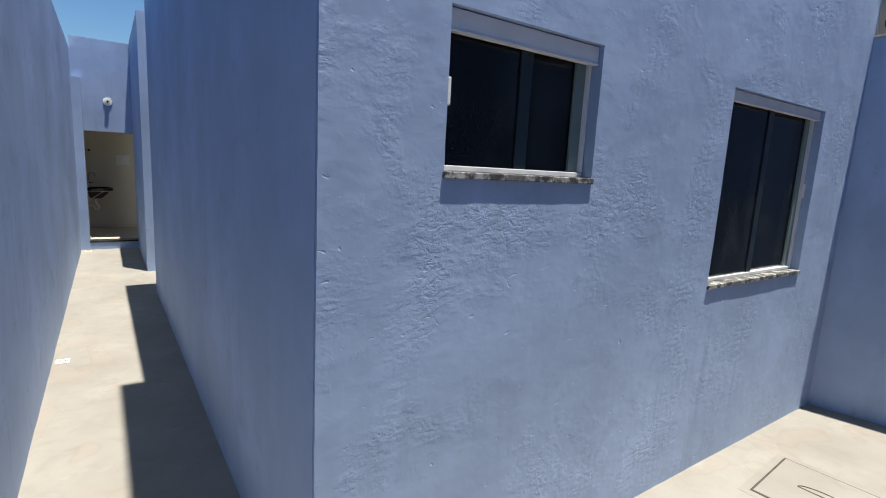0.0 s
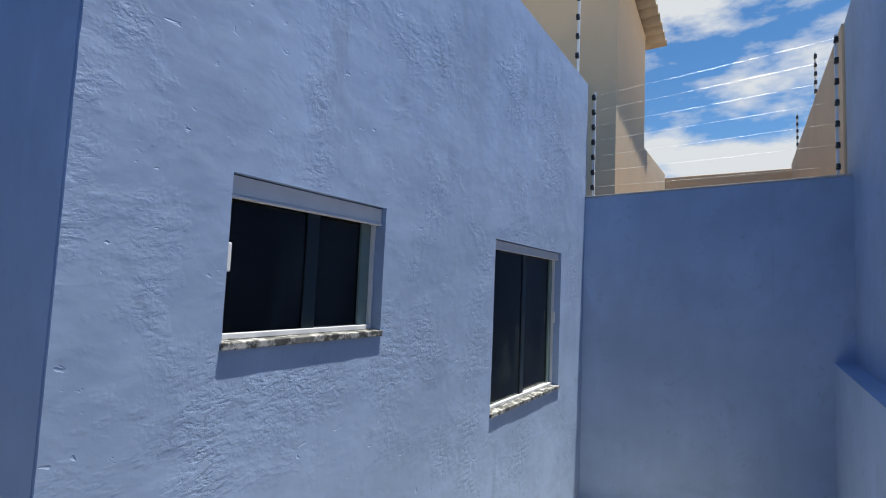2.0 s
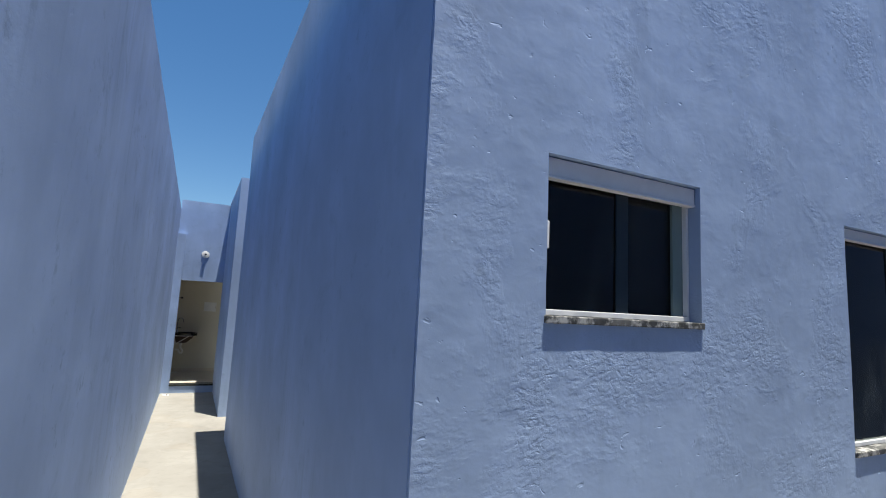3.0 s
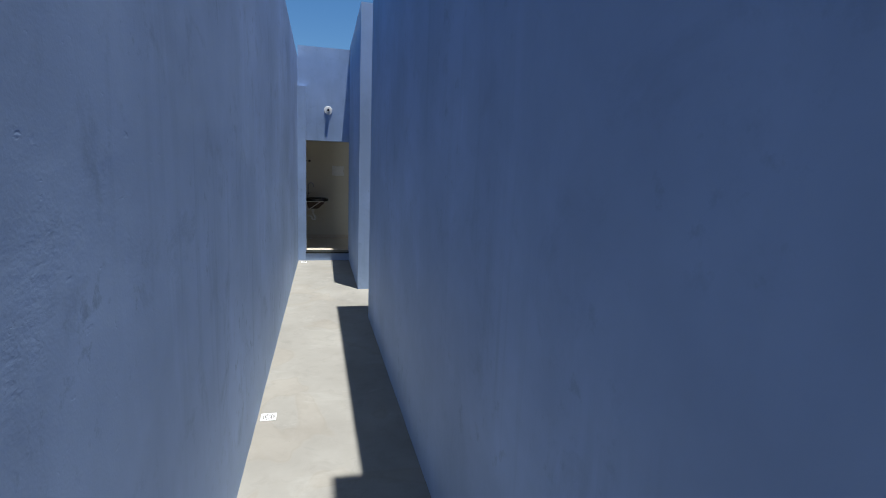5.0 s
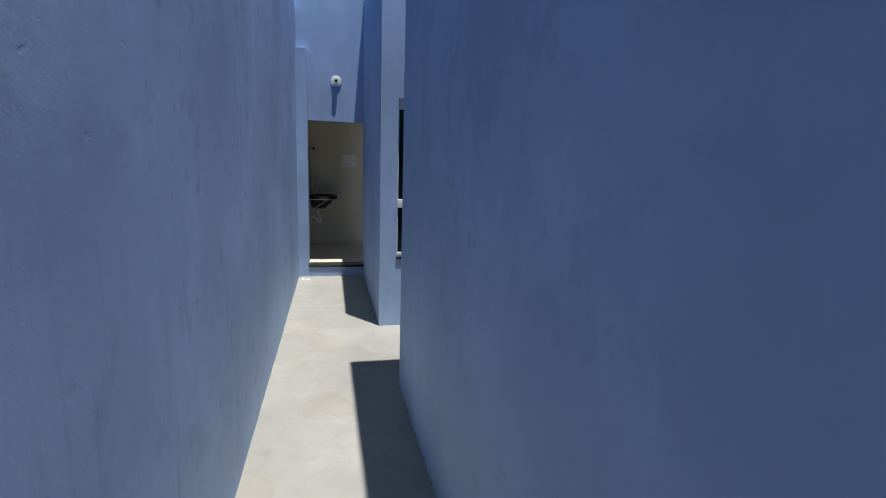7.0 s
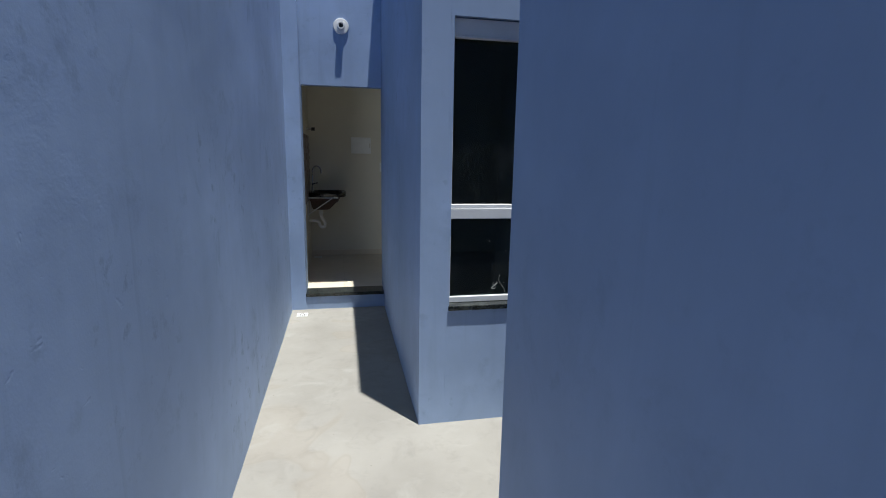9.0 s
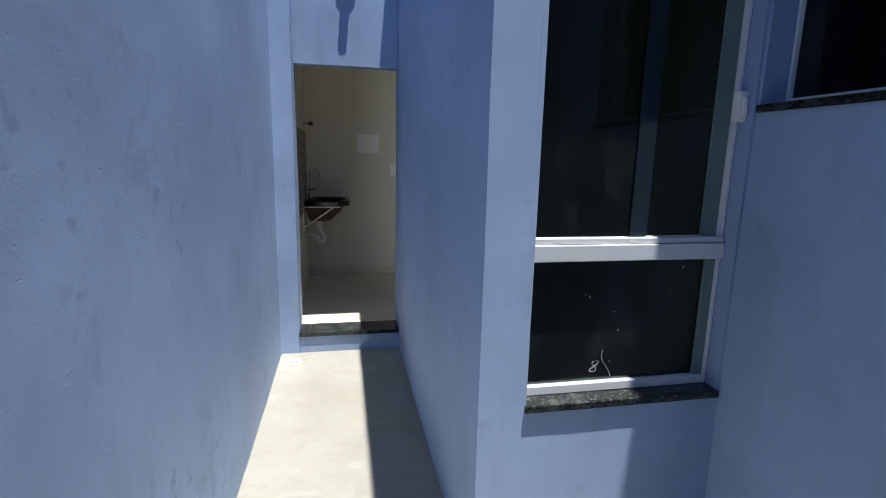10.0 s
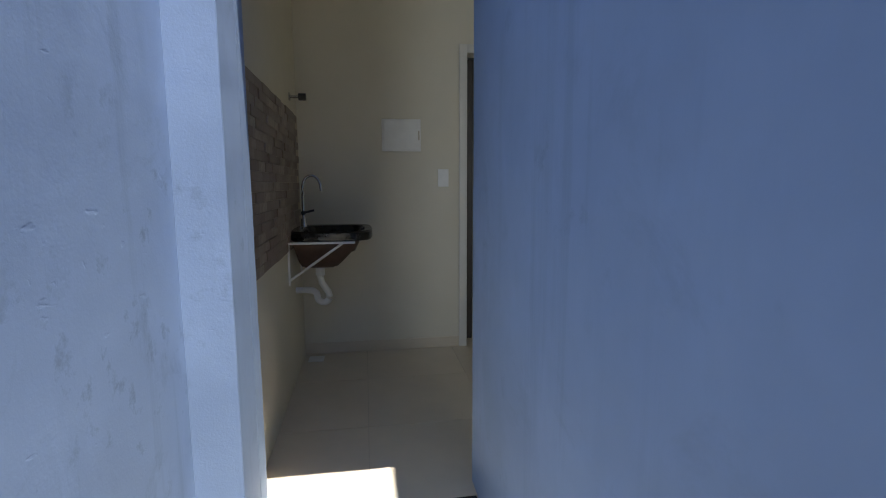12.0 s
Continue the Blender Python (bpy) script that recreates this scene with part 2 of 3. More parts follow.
# ---- mesh builders ----
def put_box(bm, a, b, bevel=0.0):
    r = bmesh.ops.create_cube(bm, size=1)
    for v in r["verts"]:
        v.co = [a[i] if v.co[i] < 0 else b[i] for i in range(3)]
    if bevel:
        es = list({e for v in r["verts"] for e in v.link_edges})
        bmesh.ops.bevel(bm, geom=es, offset=bevel, segments=2, affect="EDGES", profile=0.6)
    return bm


def put_rod(bm, a, b, r, seg=10, r2=None):
    a, b = Vector(a), Vector(b)
    m = Matrix.Translation((a + b) / 2) @ (b - a).to_track_quat("Z", "Y").to_matrix().to_4x4()
    bmesh.ops.create_cone(bm, cap_ends=True, segments=seg, radius1=r, radius2=r if r2 is None else r2, depth=(b - a).length, matrix=m)
    return bm


def put_tube(bm, pts, r, seg=10):
    pts = [Vector(p) for p in pts]
    rings = []
    for i, p in enumerate(pts):
        d = (pts[min(i + 1, len(pts) - 1)] - pts[max(i - 1, 0)]).normalized()
        q = d.to_track_quat("Z", "Y")
        rings.append([bm.verts.new(p + q @ Vector((r * math.cos(k * math.tau / seg), r * math.sin(k * math.tau / seg), 0))) for k in range(seg)])
    for s, e in zip(rings, rings[1:]):
        for k in range(seg):
            bm.faces.new((s[k], s[(k + 1) % seg], e[(k + 1) % seg], e[k]))
    bm.faces.new(rings[0][::-1])
    bm.faces.new(rings[-1])
    return bm


def mesh(name, bm, mat, smooth=False):
    bmesh.ops.recalc_face_normals(bm, faces=bm.faces)
    me = bpy.data.meshes.new(name)
    bm.to_mesh(me)
    bm.free()
    me.materials.append(mat)
    if smooth:
        me.polygons.foreach_set("use_smooth", [True] * len(me.polygons))
        me.set_sharp_from_angle(angle=radians(40))
    return me


def part(name, bm, mat, parent=None, label="", smooth=False):
    ob = new(name, mesh(name, bm, mat, smooth))
    if parent is not None:
        ob.parent = parent
    return tagged(ob, label)


def boxed(name, a, b, mat, parent=None, label="", bevel=0.0):
    return part(name, put_box(bmesh.new(), a, b, bevel), mat, parent, label)


def thing(name, at, label, category, group="", kind="", rz=0.0):
    ob = new(name)
    ob.empty_display_size = 0.1
    ob.matrix_basis = pose(*at, 0, 0, rz)
    return tagged(ob, label, category, group, kind)


def structure(ob, label, category="wall"):
    return tagged(ob, label, category, kind="structure")


def lines(a, b, step, extra=()):
    n = max(1, round((b - a) / step)) if step else 1
    marks = sorted(x for x in extra if a < x < b)
    grid = [a + (b - a) * i / n for i in range(n + 1)]
    grid = [g for g in grid if g in (a, b) or all(abs(g - x) > 0.35 * (b - a) / n for x in marks)]
    return sorted(set(grid + marks))


def wall(name, u0, u1, z0, z1, inner, outer, mat, label, axis="x", holes=(), step=0.0, wobble=0.0, stepped=(), skew=(0.0, 0.0)):
    """A wall along one axis, from u0 to u1, with thickness from inner to outer, holes (u0, u1, z0, z1)
    and, where given, a higher stretch (u0, u1, z1). wobble: uneven hand-laid plaster, in metres."""
    us = lines(u0, u1, step, [h for q in holes for h in q[:2]] + [h for q in stepped for h in q[:2]])
    top = max([z1] + [q[2] for q in stepped])
    zs = lines(z0, top, step, [h for q in holes for h in q[2:]] + ([z1] if stepped else []))

    def solid(i, k):
        if not (0 <= i < len(us) - 1 and 0 <= k < len(zs) - 1):
            return False
        u, z = (us[i] + us[i + 1]) / 2, (zs[k] + zs[k + 1]) / 2
        if any(q[0] < u < q[1] and q[2] < z < q[3] for q in holes):
            return False
        return z < z1 or any(q[0] < u < q[1] and z < q[2] for q in stepped)

    bm, made = bmesh.new(), {}

    def vert(i, k, s):
        if (i, k, s) not in made:
            u, z, w = us[i], zs[k], (inner, outer)[s]
            p = Vector((u, w, z)) if axis == "x" else Vector((w, u, z))
            if wobble:
                d = noise.noise(p * 1.7) * 0.6 + noise.noise(p * 5.1) * 0.4 + noise.noise(p * 13.0) * 0.22
                e = noise.noise(p * 9.0 + Vector((7, 3, 1))) * 0.5 + noise.noise(p * 21.0) * 0.35
                sign = 1 if outer > inner else -1
                if s:
                    p[1 if axis == "x" else 0] += sign * wobble * d
                if 0 < k:
                    p[0 if axis == "x" else 1] += wobble * 0.8 * e
            p[1 if axis == "x" else 0] += skew[0] + skew[1] * us[i]
            made[i, k, s] = bm.verts.new(p)
        return made[i, k, s]

    for i in range(len(us) - 1):
        for k in range(len(zs) - 1):
            if not solid(i, k):
                continue
            for s in (0, 1):
                bm.faces.new([vert(*c, s) for c in ((i, k), (i + 1, k), (i + 1, k + 1), (i, k + 1))])
            for di, dk, c, d in ((-1, 0, (i, k), (i, k + 1)), (1, 0, (i + 1, k), (i + 1, k + 1)), (0, -1, (i, k), (i + 1, k)), (0, 1, (i, k + 1), (i + 1, k + 1))):
                if not solid(i + di, k + dk):
                    bm.faces.new([vert(*c, 0), vert(*d, 0), vert(*d, 1), vert(*c, 1)])
    return structure(part(name, bm, mat, smooth=bool(wobble)), label)


# ---- the large structure ----
LEFT, C1, C2, C2X, END, RX = -0.975, 5.99, 7.374, -0.062, 9.692, 0.86
FACE = 9.90
structure(boxed("ground", (-600, -600, -0.30), (600, 600, -0.20), M_GROUND), "dry bare earth around the plot", "ground")
floor_bm = put_box(bmesh.new(), (-1.10, -2.3, -0.15), (5.4, 9.80, 0.0))
structure(part("floor", floor_bm, M_FLOOR), "pale worn cement screed with faint stains", "floor")

wall("wall_west", -4.0, END + 2.3, -0.1, 3.62, LEFT - 0.16, LEFT, M_WEST, "long boundary wall in periwinkle painted plaster", "y", step=0.14, wobble=0.006, skew=(-0.037, 0.0038))
W1, W2 = (0.472, 1.275, 1.800, 2.395), (2.423, 3.705, 1.200, 2.372)
wall("wall_house_front", 0.003, 4.40, -0.1, 4.17, 0.15, 0.0, M_FRONT, "house front in roughly trowelled periwinkle plaster", "x", (W1, W2), 0.07, 0.004)
wall("wall_house_side", 0.012, C1, -0.1, 4.15, 0.15, 0.0, M_SIDE, "shaded house side in periwinkle painted plaster", "y", step=0.16, wobble=0.003, stepped=((0.012, 2.25, 6.1),), skew=(0.0, -0.0072))
wall("wall_house_rear", 0.112, RX + 0.15, -0.1, 4.15, C1 - 0.15, C1, M_SIDE, "house rear wall in periwinkle plaster", "x")
wall("wall_house_east", 0.152, 9.6, -0.1, 4.15, 4.25, 4.40, M_SIDE, "plain plastered wall on the plot line", "y")
wall("wall_tank_front", 0.152, 1.60, 4.15, 6.1, 0.30, 0.15, M_SIDE, "water tank tower in periwinkle plaster", "x")
wall("wall_tank_rear", 0.152, 1.60, 4.15, 6.1, 2.10, 2.25, M_SIDE, "water tank tower in periwinkle plaster", "x")
wall("wall_tank_east", 0.30, 2.10, 4.15, 6.1, 1.45, 1.60, M_SIDE, "water tank tower in periwinkle plaster", "y")
structure(boxed("roof_slab", (0.152, 0.152, 3.0), (4.25, C1 - 0.15, 3.15), M_ROOFSLAB), "grey screeded roof slab of the house", "roof")
structure(boxed("floor_house", (0.152, 0.152, 0.0), (4.25, C1 - 0.15, 0.16), M_PORCELAIN), "pale tiled floor inside the house", "floor")
# added partitions close the front rooms so the glass stays dark
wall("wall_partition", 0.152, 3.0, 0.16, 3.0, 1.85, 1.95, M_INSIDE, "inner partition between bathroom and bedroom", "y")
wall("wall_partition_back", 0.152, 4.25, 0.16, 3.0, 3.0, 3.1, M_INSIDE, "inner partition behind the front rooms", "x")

W4 = (6.45, 7.362, 1.70, 2.65)
wall("wall_recess", C1, C2, -0.1, 4.7, RX + 0.15, RX, M_SIDE, "light well side wall in periwinkle plaster", "y", (W4,))
W3 = (0.106, 0.850, 0.684, 2.235)
wall("wall_kitchen_front", C2X + 0.15, 1.6, -0.1, 3.87, C2 + 0.15, C2, M_SANDY, "kitchen wall facing the light well", "x", (W3,), 0.09, 0.002)
wall("wall_kitchen_side", C2, FACE + 0.10, -0.1, 3.87, C2X + 0.15, C2X, M_SIDE, "shaded kitchen side in periwinkle plaster", "y", step=0.12, wobble=0.003)
DOOR = (-0.836, C2X - 0.002, 0.13, 2.166)
wall("wall_end", LEFT, C2X - 0.002, -0.1, 3.82, FACE + 0.10, FACE, M_SANDY, "end wall over the service door in periwinkle plaster", "x", ((-0.836, C2X - 0.002, 0.13, 2.188),), 0.08, 0.002)
wall("pier", LEFT - 0.01, -0.836, -0.05, 3.10, FACE - 0.004, END, M_SANDY, "narrow plastered pier beside the service door", "x", (), 0.05, 0.003)
structure(boxed("step", (-0.835, END + 0.004, -0.05), (C2X + 0.01, FACE + 0.09, 0.129), M_SIDE, bevel=0.004), "plastered step under the door sill", "step")

# service room behind the door
FZ, BACK, ROOML = 0.162, 11.623, -0.885
wall("wall_room_west", FACE + 0.10, BACK, 0.0, 2.95, LEFT - 0.05, ROOML, M_ROOM, "cream painted wall beside the sink", "y")
RD = (0.248, 1.05, 0.0, 2.20)
wall("wall_room_north", LEFT - 0.05, 2.4, 0.0, 2.95, BACK + 0.12, BACK, M_ROOM, "cream painted back wall of the service room", "x", (RD,))
wall("wall_room_east", C2 + 0.15, BACK, 0.0, 2.95, 2.40, 2.52, M_ROOM, "cream painted wall of the kitchen", "y")
wall("wall_room_inner", C2 + 0.15, FACE + 0.10, FZ, 2.95, C2X + 0.16, C2X + 0.152, M_ROOM, "cream painted inner face", "y")
structure(boxed("ceiling", (LEFT - 0.05, FACE + 0.10, 2.95), (2.52, BACK + 0.12, 3.07), M_ROOM), "plain white painted ceiling slab", "ceiling")
structure(boxed("ceiling_kitchen", (C2X + 0.15, C2 + 0.15, 2.95), (2.52, FACE + 0.098, 3.07), M_ROOM), "plain white painted ceiling slab", "ceiling")
# added hall shell beyond the doorway, dimmed by its grey
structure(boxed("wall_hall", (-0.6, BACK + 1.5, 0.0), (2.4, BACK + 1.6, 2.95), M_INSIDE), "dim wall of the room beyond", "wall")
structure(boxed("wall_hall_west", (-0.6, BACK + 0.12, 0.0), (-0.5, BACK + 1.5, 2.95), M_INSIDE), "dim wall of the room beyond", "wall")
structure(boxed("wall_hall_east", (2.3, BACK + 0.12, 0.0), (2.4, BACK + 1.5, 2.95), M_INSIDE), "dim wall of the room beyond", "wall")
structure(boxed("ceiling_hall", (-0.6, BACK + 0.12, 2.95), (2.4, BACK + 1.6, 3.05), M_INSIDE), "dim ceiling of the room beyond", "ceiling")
structure(boxed("floor_hall", (-0.6, BACK, -0.1), (2.4, BACK + 1.6, FZ - 0.004), M_PORCELAIN), "tiled floor of the room beyond", "floor")

# added room shell behind the recess window, dimmed by its grey
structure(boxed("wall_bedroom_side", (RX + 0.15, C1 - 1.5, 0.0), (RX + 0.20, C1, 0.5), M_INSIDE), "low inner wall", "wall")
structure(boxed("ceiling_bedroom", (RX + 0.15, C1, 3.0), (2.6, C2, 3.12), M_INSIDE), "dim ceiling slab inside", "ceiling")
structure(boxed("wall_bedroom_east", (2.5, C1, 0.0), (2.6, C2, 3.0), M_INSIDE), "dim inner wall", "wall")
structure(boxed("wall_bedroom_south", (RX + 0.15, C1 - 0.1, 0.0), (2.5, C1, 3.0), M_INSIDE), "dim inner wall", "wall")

# front yard: the east wall runs askew, the south side is a low wall before a high one
EA = math.degrees(math.atan2(0.50, 2.03))
east = boxed("wall_yard_east", (0, -2.62, -0.1), (0.15, 0.035, 2.985), M_SIDE, bevel=0.004)
for v in east.data.vertices:
    if v.co.z > 1:
        v.co.z += -0.07 * v.co.y
east.matrix_basis = pose(4.372, 0, 0, 0, 0, EA)
structure(east, "shaded yard wall in periwinkle painted plaster")
cope = boxed("trim_wall_top", (-0.012, -2.60, 2.986), (0.155, 0.030, 3.001), M_COPE, bevel=0.004)
for v in cope.data.vertices:
    v.co.z += -0.07 * v.co.y
cope.matrix_basis = pose(4.372, 0, 0, 0, 0, EA)
structure(cope, "thin bare mortar capping on the yard wall", "trim")
wall("wall_yard_south_low", LEFT, 5.0, -0.1, 1.53, -2.15, -2.00, M_SIDE, "low plinth wall in periwinkle painted plaster", "x", step=0.2, wobble=0.003)
wall("wall_yard_south", LEFT, 5.20, -0.1, 4.66, -2.31, -2.152, M_SIDE, "tall yard wall in periwinkle painted plaster", "x", step=0.25, wobble=0.003)


# ---- windows ----
def window(name, hole, depth, label, head=0.10, split=0.5, rail=None, latch="", axis="x", face=0.0, stone=None, jambs=(0.014, 0.016), foot=0.022, latch_at=0.52):
    """A sliding window set back in its hole. Local x runs along the wall, local y into it."""
    u0, u1, z0, z1 = hole
    w, h = u1 - u0, z1 - z0
    sill_t = 0.026
    jl, jr = jambs
    if axis == "x":
        w0 = thing(name, (u0, face, z0), label, "window", kind="structure")
    else:
        w0 = thing(name, (face, u1, z0), label, "window", kind="structure", rz=-90)
    d0, d1 = depth, depth + 0.055
    fr = bmesh.new()
    g = 0.003
    put_box(fr, (g, d0, sill_t + 0.001), (w - g, d1, sill_t + foot), 0.003)
    put_box(fr, (g, d0, sill_t + foot + 0.001), (jl, d1, h - g), 0.003)
    put_box(fr, (w - jr, d0, sill_t + foot + 0.001), (w - g, d1, h - g), 0.003)
    put_box(fr, (jl + 0.001, d0 + 0.012, h - 0.03), (w - jr - 0.001, d1, h - g), 0.002)
    part("window_frame", fr, M_ALU, w0, "white aluminium frame")
    hd = put_box(bmesh.new(), (g, 0.024, h - head), (w - g, d0 + 0.010, h - 0.005), 0.002)
    put_box(hd, (g, 0.020, h - head - 0.010), (w - g, d0 - 0.002, h - head - 0.001), 0.002)
    part("head_panel", hd, M_HEAD, w0, "grey head panel over the glass")
    sill = bmesh.new()
    put_box(sill, (-0.006, -0.012, 0.0), (w + 0.004, d1 + 0.03, sill_t), 0.004)
    part("window_sill", sill, stone or M_SILL, w0, "speckled stone sill")
    lo, hi = sill_t + foot, h - head
    tiers = [(lo, hi)]
    if rail:
        r = rail - z0
        rb = put_box(bmesh.new(), (g, d0 - 0.012, r - 0.045), (w - g, d1, r + 0.012), 0.003)
        put_box(rb, (g, d0 - 0.004, r + 0.014), (w - g, d1 - 0.01, r + 0.034), 0.003)
        for k in (0.15, 0.5, 0.8):
            put_rod(rb, (w * k, d0 - 0.008, r + 0.022), (w * k, d0 - 0.0045, r + 0.022), 0.004, 6)
        part("rail", rb, M_ALU, w0, "white aluminium middle rail")
        tiers = [(lo, r - 0.046), (r + 0.036, hi)]
    for n, (a, b) in enumerate(tiers):
        fixed = rail and n == 0
        if fixed:
            pane = boxed("pane", (jl + 0.001, d0 + 0.020, a), (w - jr - 0.001, d0 + 0.026, b), M_GLASS, w0)
            pane.visible_shadow = False
            # opaque strip in place of the bright jamb seen in the glass
            sp = put_box(bmesh.new(), (w - jr - 0.040, d0 + 0.006, a), (w - jr - 0.001, d0 + 0.0195, b), 0.002)
            part("lit_jamb_strip", sp, M_LIT_JAMB, w0, "pale green-grey strip standing in for the lit jamb in the glass")
            continue
        m0 = jl + (w - jl - jr) * split
        for x0, x1, y in ((jl + 0.001, m0 + 0.03, 0.016), (m0 - 0.005, w - jr - 0.001, 0.034)):
            pane = boxed("pane", (x0, d0 + y, a), (x1, d0 + y + 0.006, b), M_GLASS, w0)
            pane.visible_shadow = False
        st = put_box(bmesh.new(), (m0 - 0.012, d0 + 0.008, a), (m0 + 0.052, d0 + 0.0155, b), 0.002)
        part("meeting_stile", st, M_STILE, w0, "dull green-grey meeting stile")
        # same painted jamb brightness beside the sliding panes
        sp = put_box(bmesh.new(), (w - jr - 0.062, d0 + 0.020, a), (w - jr - 0.001, d0 + 0.033, b), 0.002)
        part("lit_jamb_strip", sp, M_LIT_JAMB, w0, "pale green-grey strip standing in for the lit jamb in the glass")
    if latch:
        big = latch == "box"
        x = 0.012 if latch == "low" else w - jr - 0.002
        zc, hw = h * latch_at, 0.018 if latch != "high" else 0.008
        lb = put_box(bmesh.new(), (x - hw, d0 - (0.030 if latch != "high" else 0.016), zc - 0.050), (x + hw, d0 - 0.001, zc + 0.050), 0.005)
        if big:
            put_box(lb, (x - 0.008, d0 - 0.044, zc - 0.030), (x + 0.008, d0 - 0.031, zc + 0.030), 0.004)
        part("latch", lb, M_WHITE, w0, "white plastic latch")
    return w0


window("window_1", W1, 0.055, "small sliding window with smoked glass and white frame", 0.072, 0.5, None, "low")
window("window_2", W2, 0.055, "wide sliding window with smoked glass and stone sill", 0.055, 0.48, None, "high")
w3 = window("window_3", W3, 0.060, "tall smoked window with a fixed lower pane", 0.088, 0.52, 1.240, "box", face=C2, stone=M_GRANITE, jambs=(0.016, 0.016), foot=0.034, latch_at=0.67)
window("window_4", W4, 0.09, "dark bedroom window on the light well wall", 0.09, 0.5, None, "", axis="y", face=RX, stone=M_GRANITE)
# chalk scribble and paint flecks on the lower pane
eight = [(0.285 + 0.013 * math.sin(2 * a) + 0.006 * math.cos(a), 0.0785, 0.115 + 0.020 * math.cos(a)) for a in [k * math.tau / 28 for k in range(28)]]
stroke = [(0.315 - 0.010 * math.sin(k * 0.30) + 0.0016 * k, 0.0785, 0.175 - 0.0060 * k) for k in range(18)]
scr = put_tube(bmesh.new(), eight, 0.0008, 5)
put_tube(scr, stroke, 0.0008, 5)
part("scribble", scr, M_CHALK, w3, "chalk scribble on the glass")
fl = bmesh.new()
for k in range(7):
    x, z, s = random.uniform(0.06, 0.66), random.uniform(0.09, 0.48), random.uniform(0.0008, 0.0022)
    put_box(fl, (x, 0.0765, z), (x + s, 0.0795, z + s * random.uniform(1, 3)))
part("paint_flecks", fl, M_CHALK, w3, "pale paint flecks on the glass")

# ---- service door ----
th = thing("door_sill", ((DOOR[0] + DOOR[1]) / 2, END, 0.13), "black speckled granite door sill", "sill", kind="structure")
hw = (DOOR[1] - DOOR[0]) / 2 - 0.002
part("slab", put_box(bmesh.new(), (-hw - 0.006, -0.006, 0.001), (hw, 0.21, 0.034), 0.003), M_GRANITE, th)

cas = thing("door_1", (RD[0], BACK, FZ), "open doorway with white painted casing", "door", kind="structure")
part("casing", put_box(bmesh.new(), (-0.055, -0.014, 0.0), (0.0, 0.002, RD[3] - FZ + 0.055), 0.003), M_CASING, cas)
part("casing", put_box(bmesh.new(), (0.001, -0.014, RD[3] - FZ), (RD[1] - RD[0] + 0.055, 0.002, RD[3] - FZ + 0.055), 0.003), M_CASING, cas)
part("casing", put_box(bmesh.new(), (RD[1] - RD[0], -0.014, 0.0), (RD[1] - RD[0] + 0.055, 0.002, RD[3] - FZ - 0.001), 0.003), M_CASING, cas)
part("door_leaf", put_box(bmesh.new(), (0.03, 0.13, 0.01), (0.07, 0.85, RD[3] - FZ - 0.01), 0.004), M_DARKDOOR, cas, "dark stained wooden door leaf")

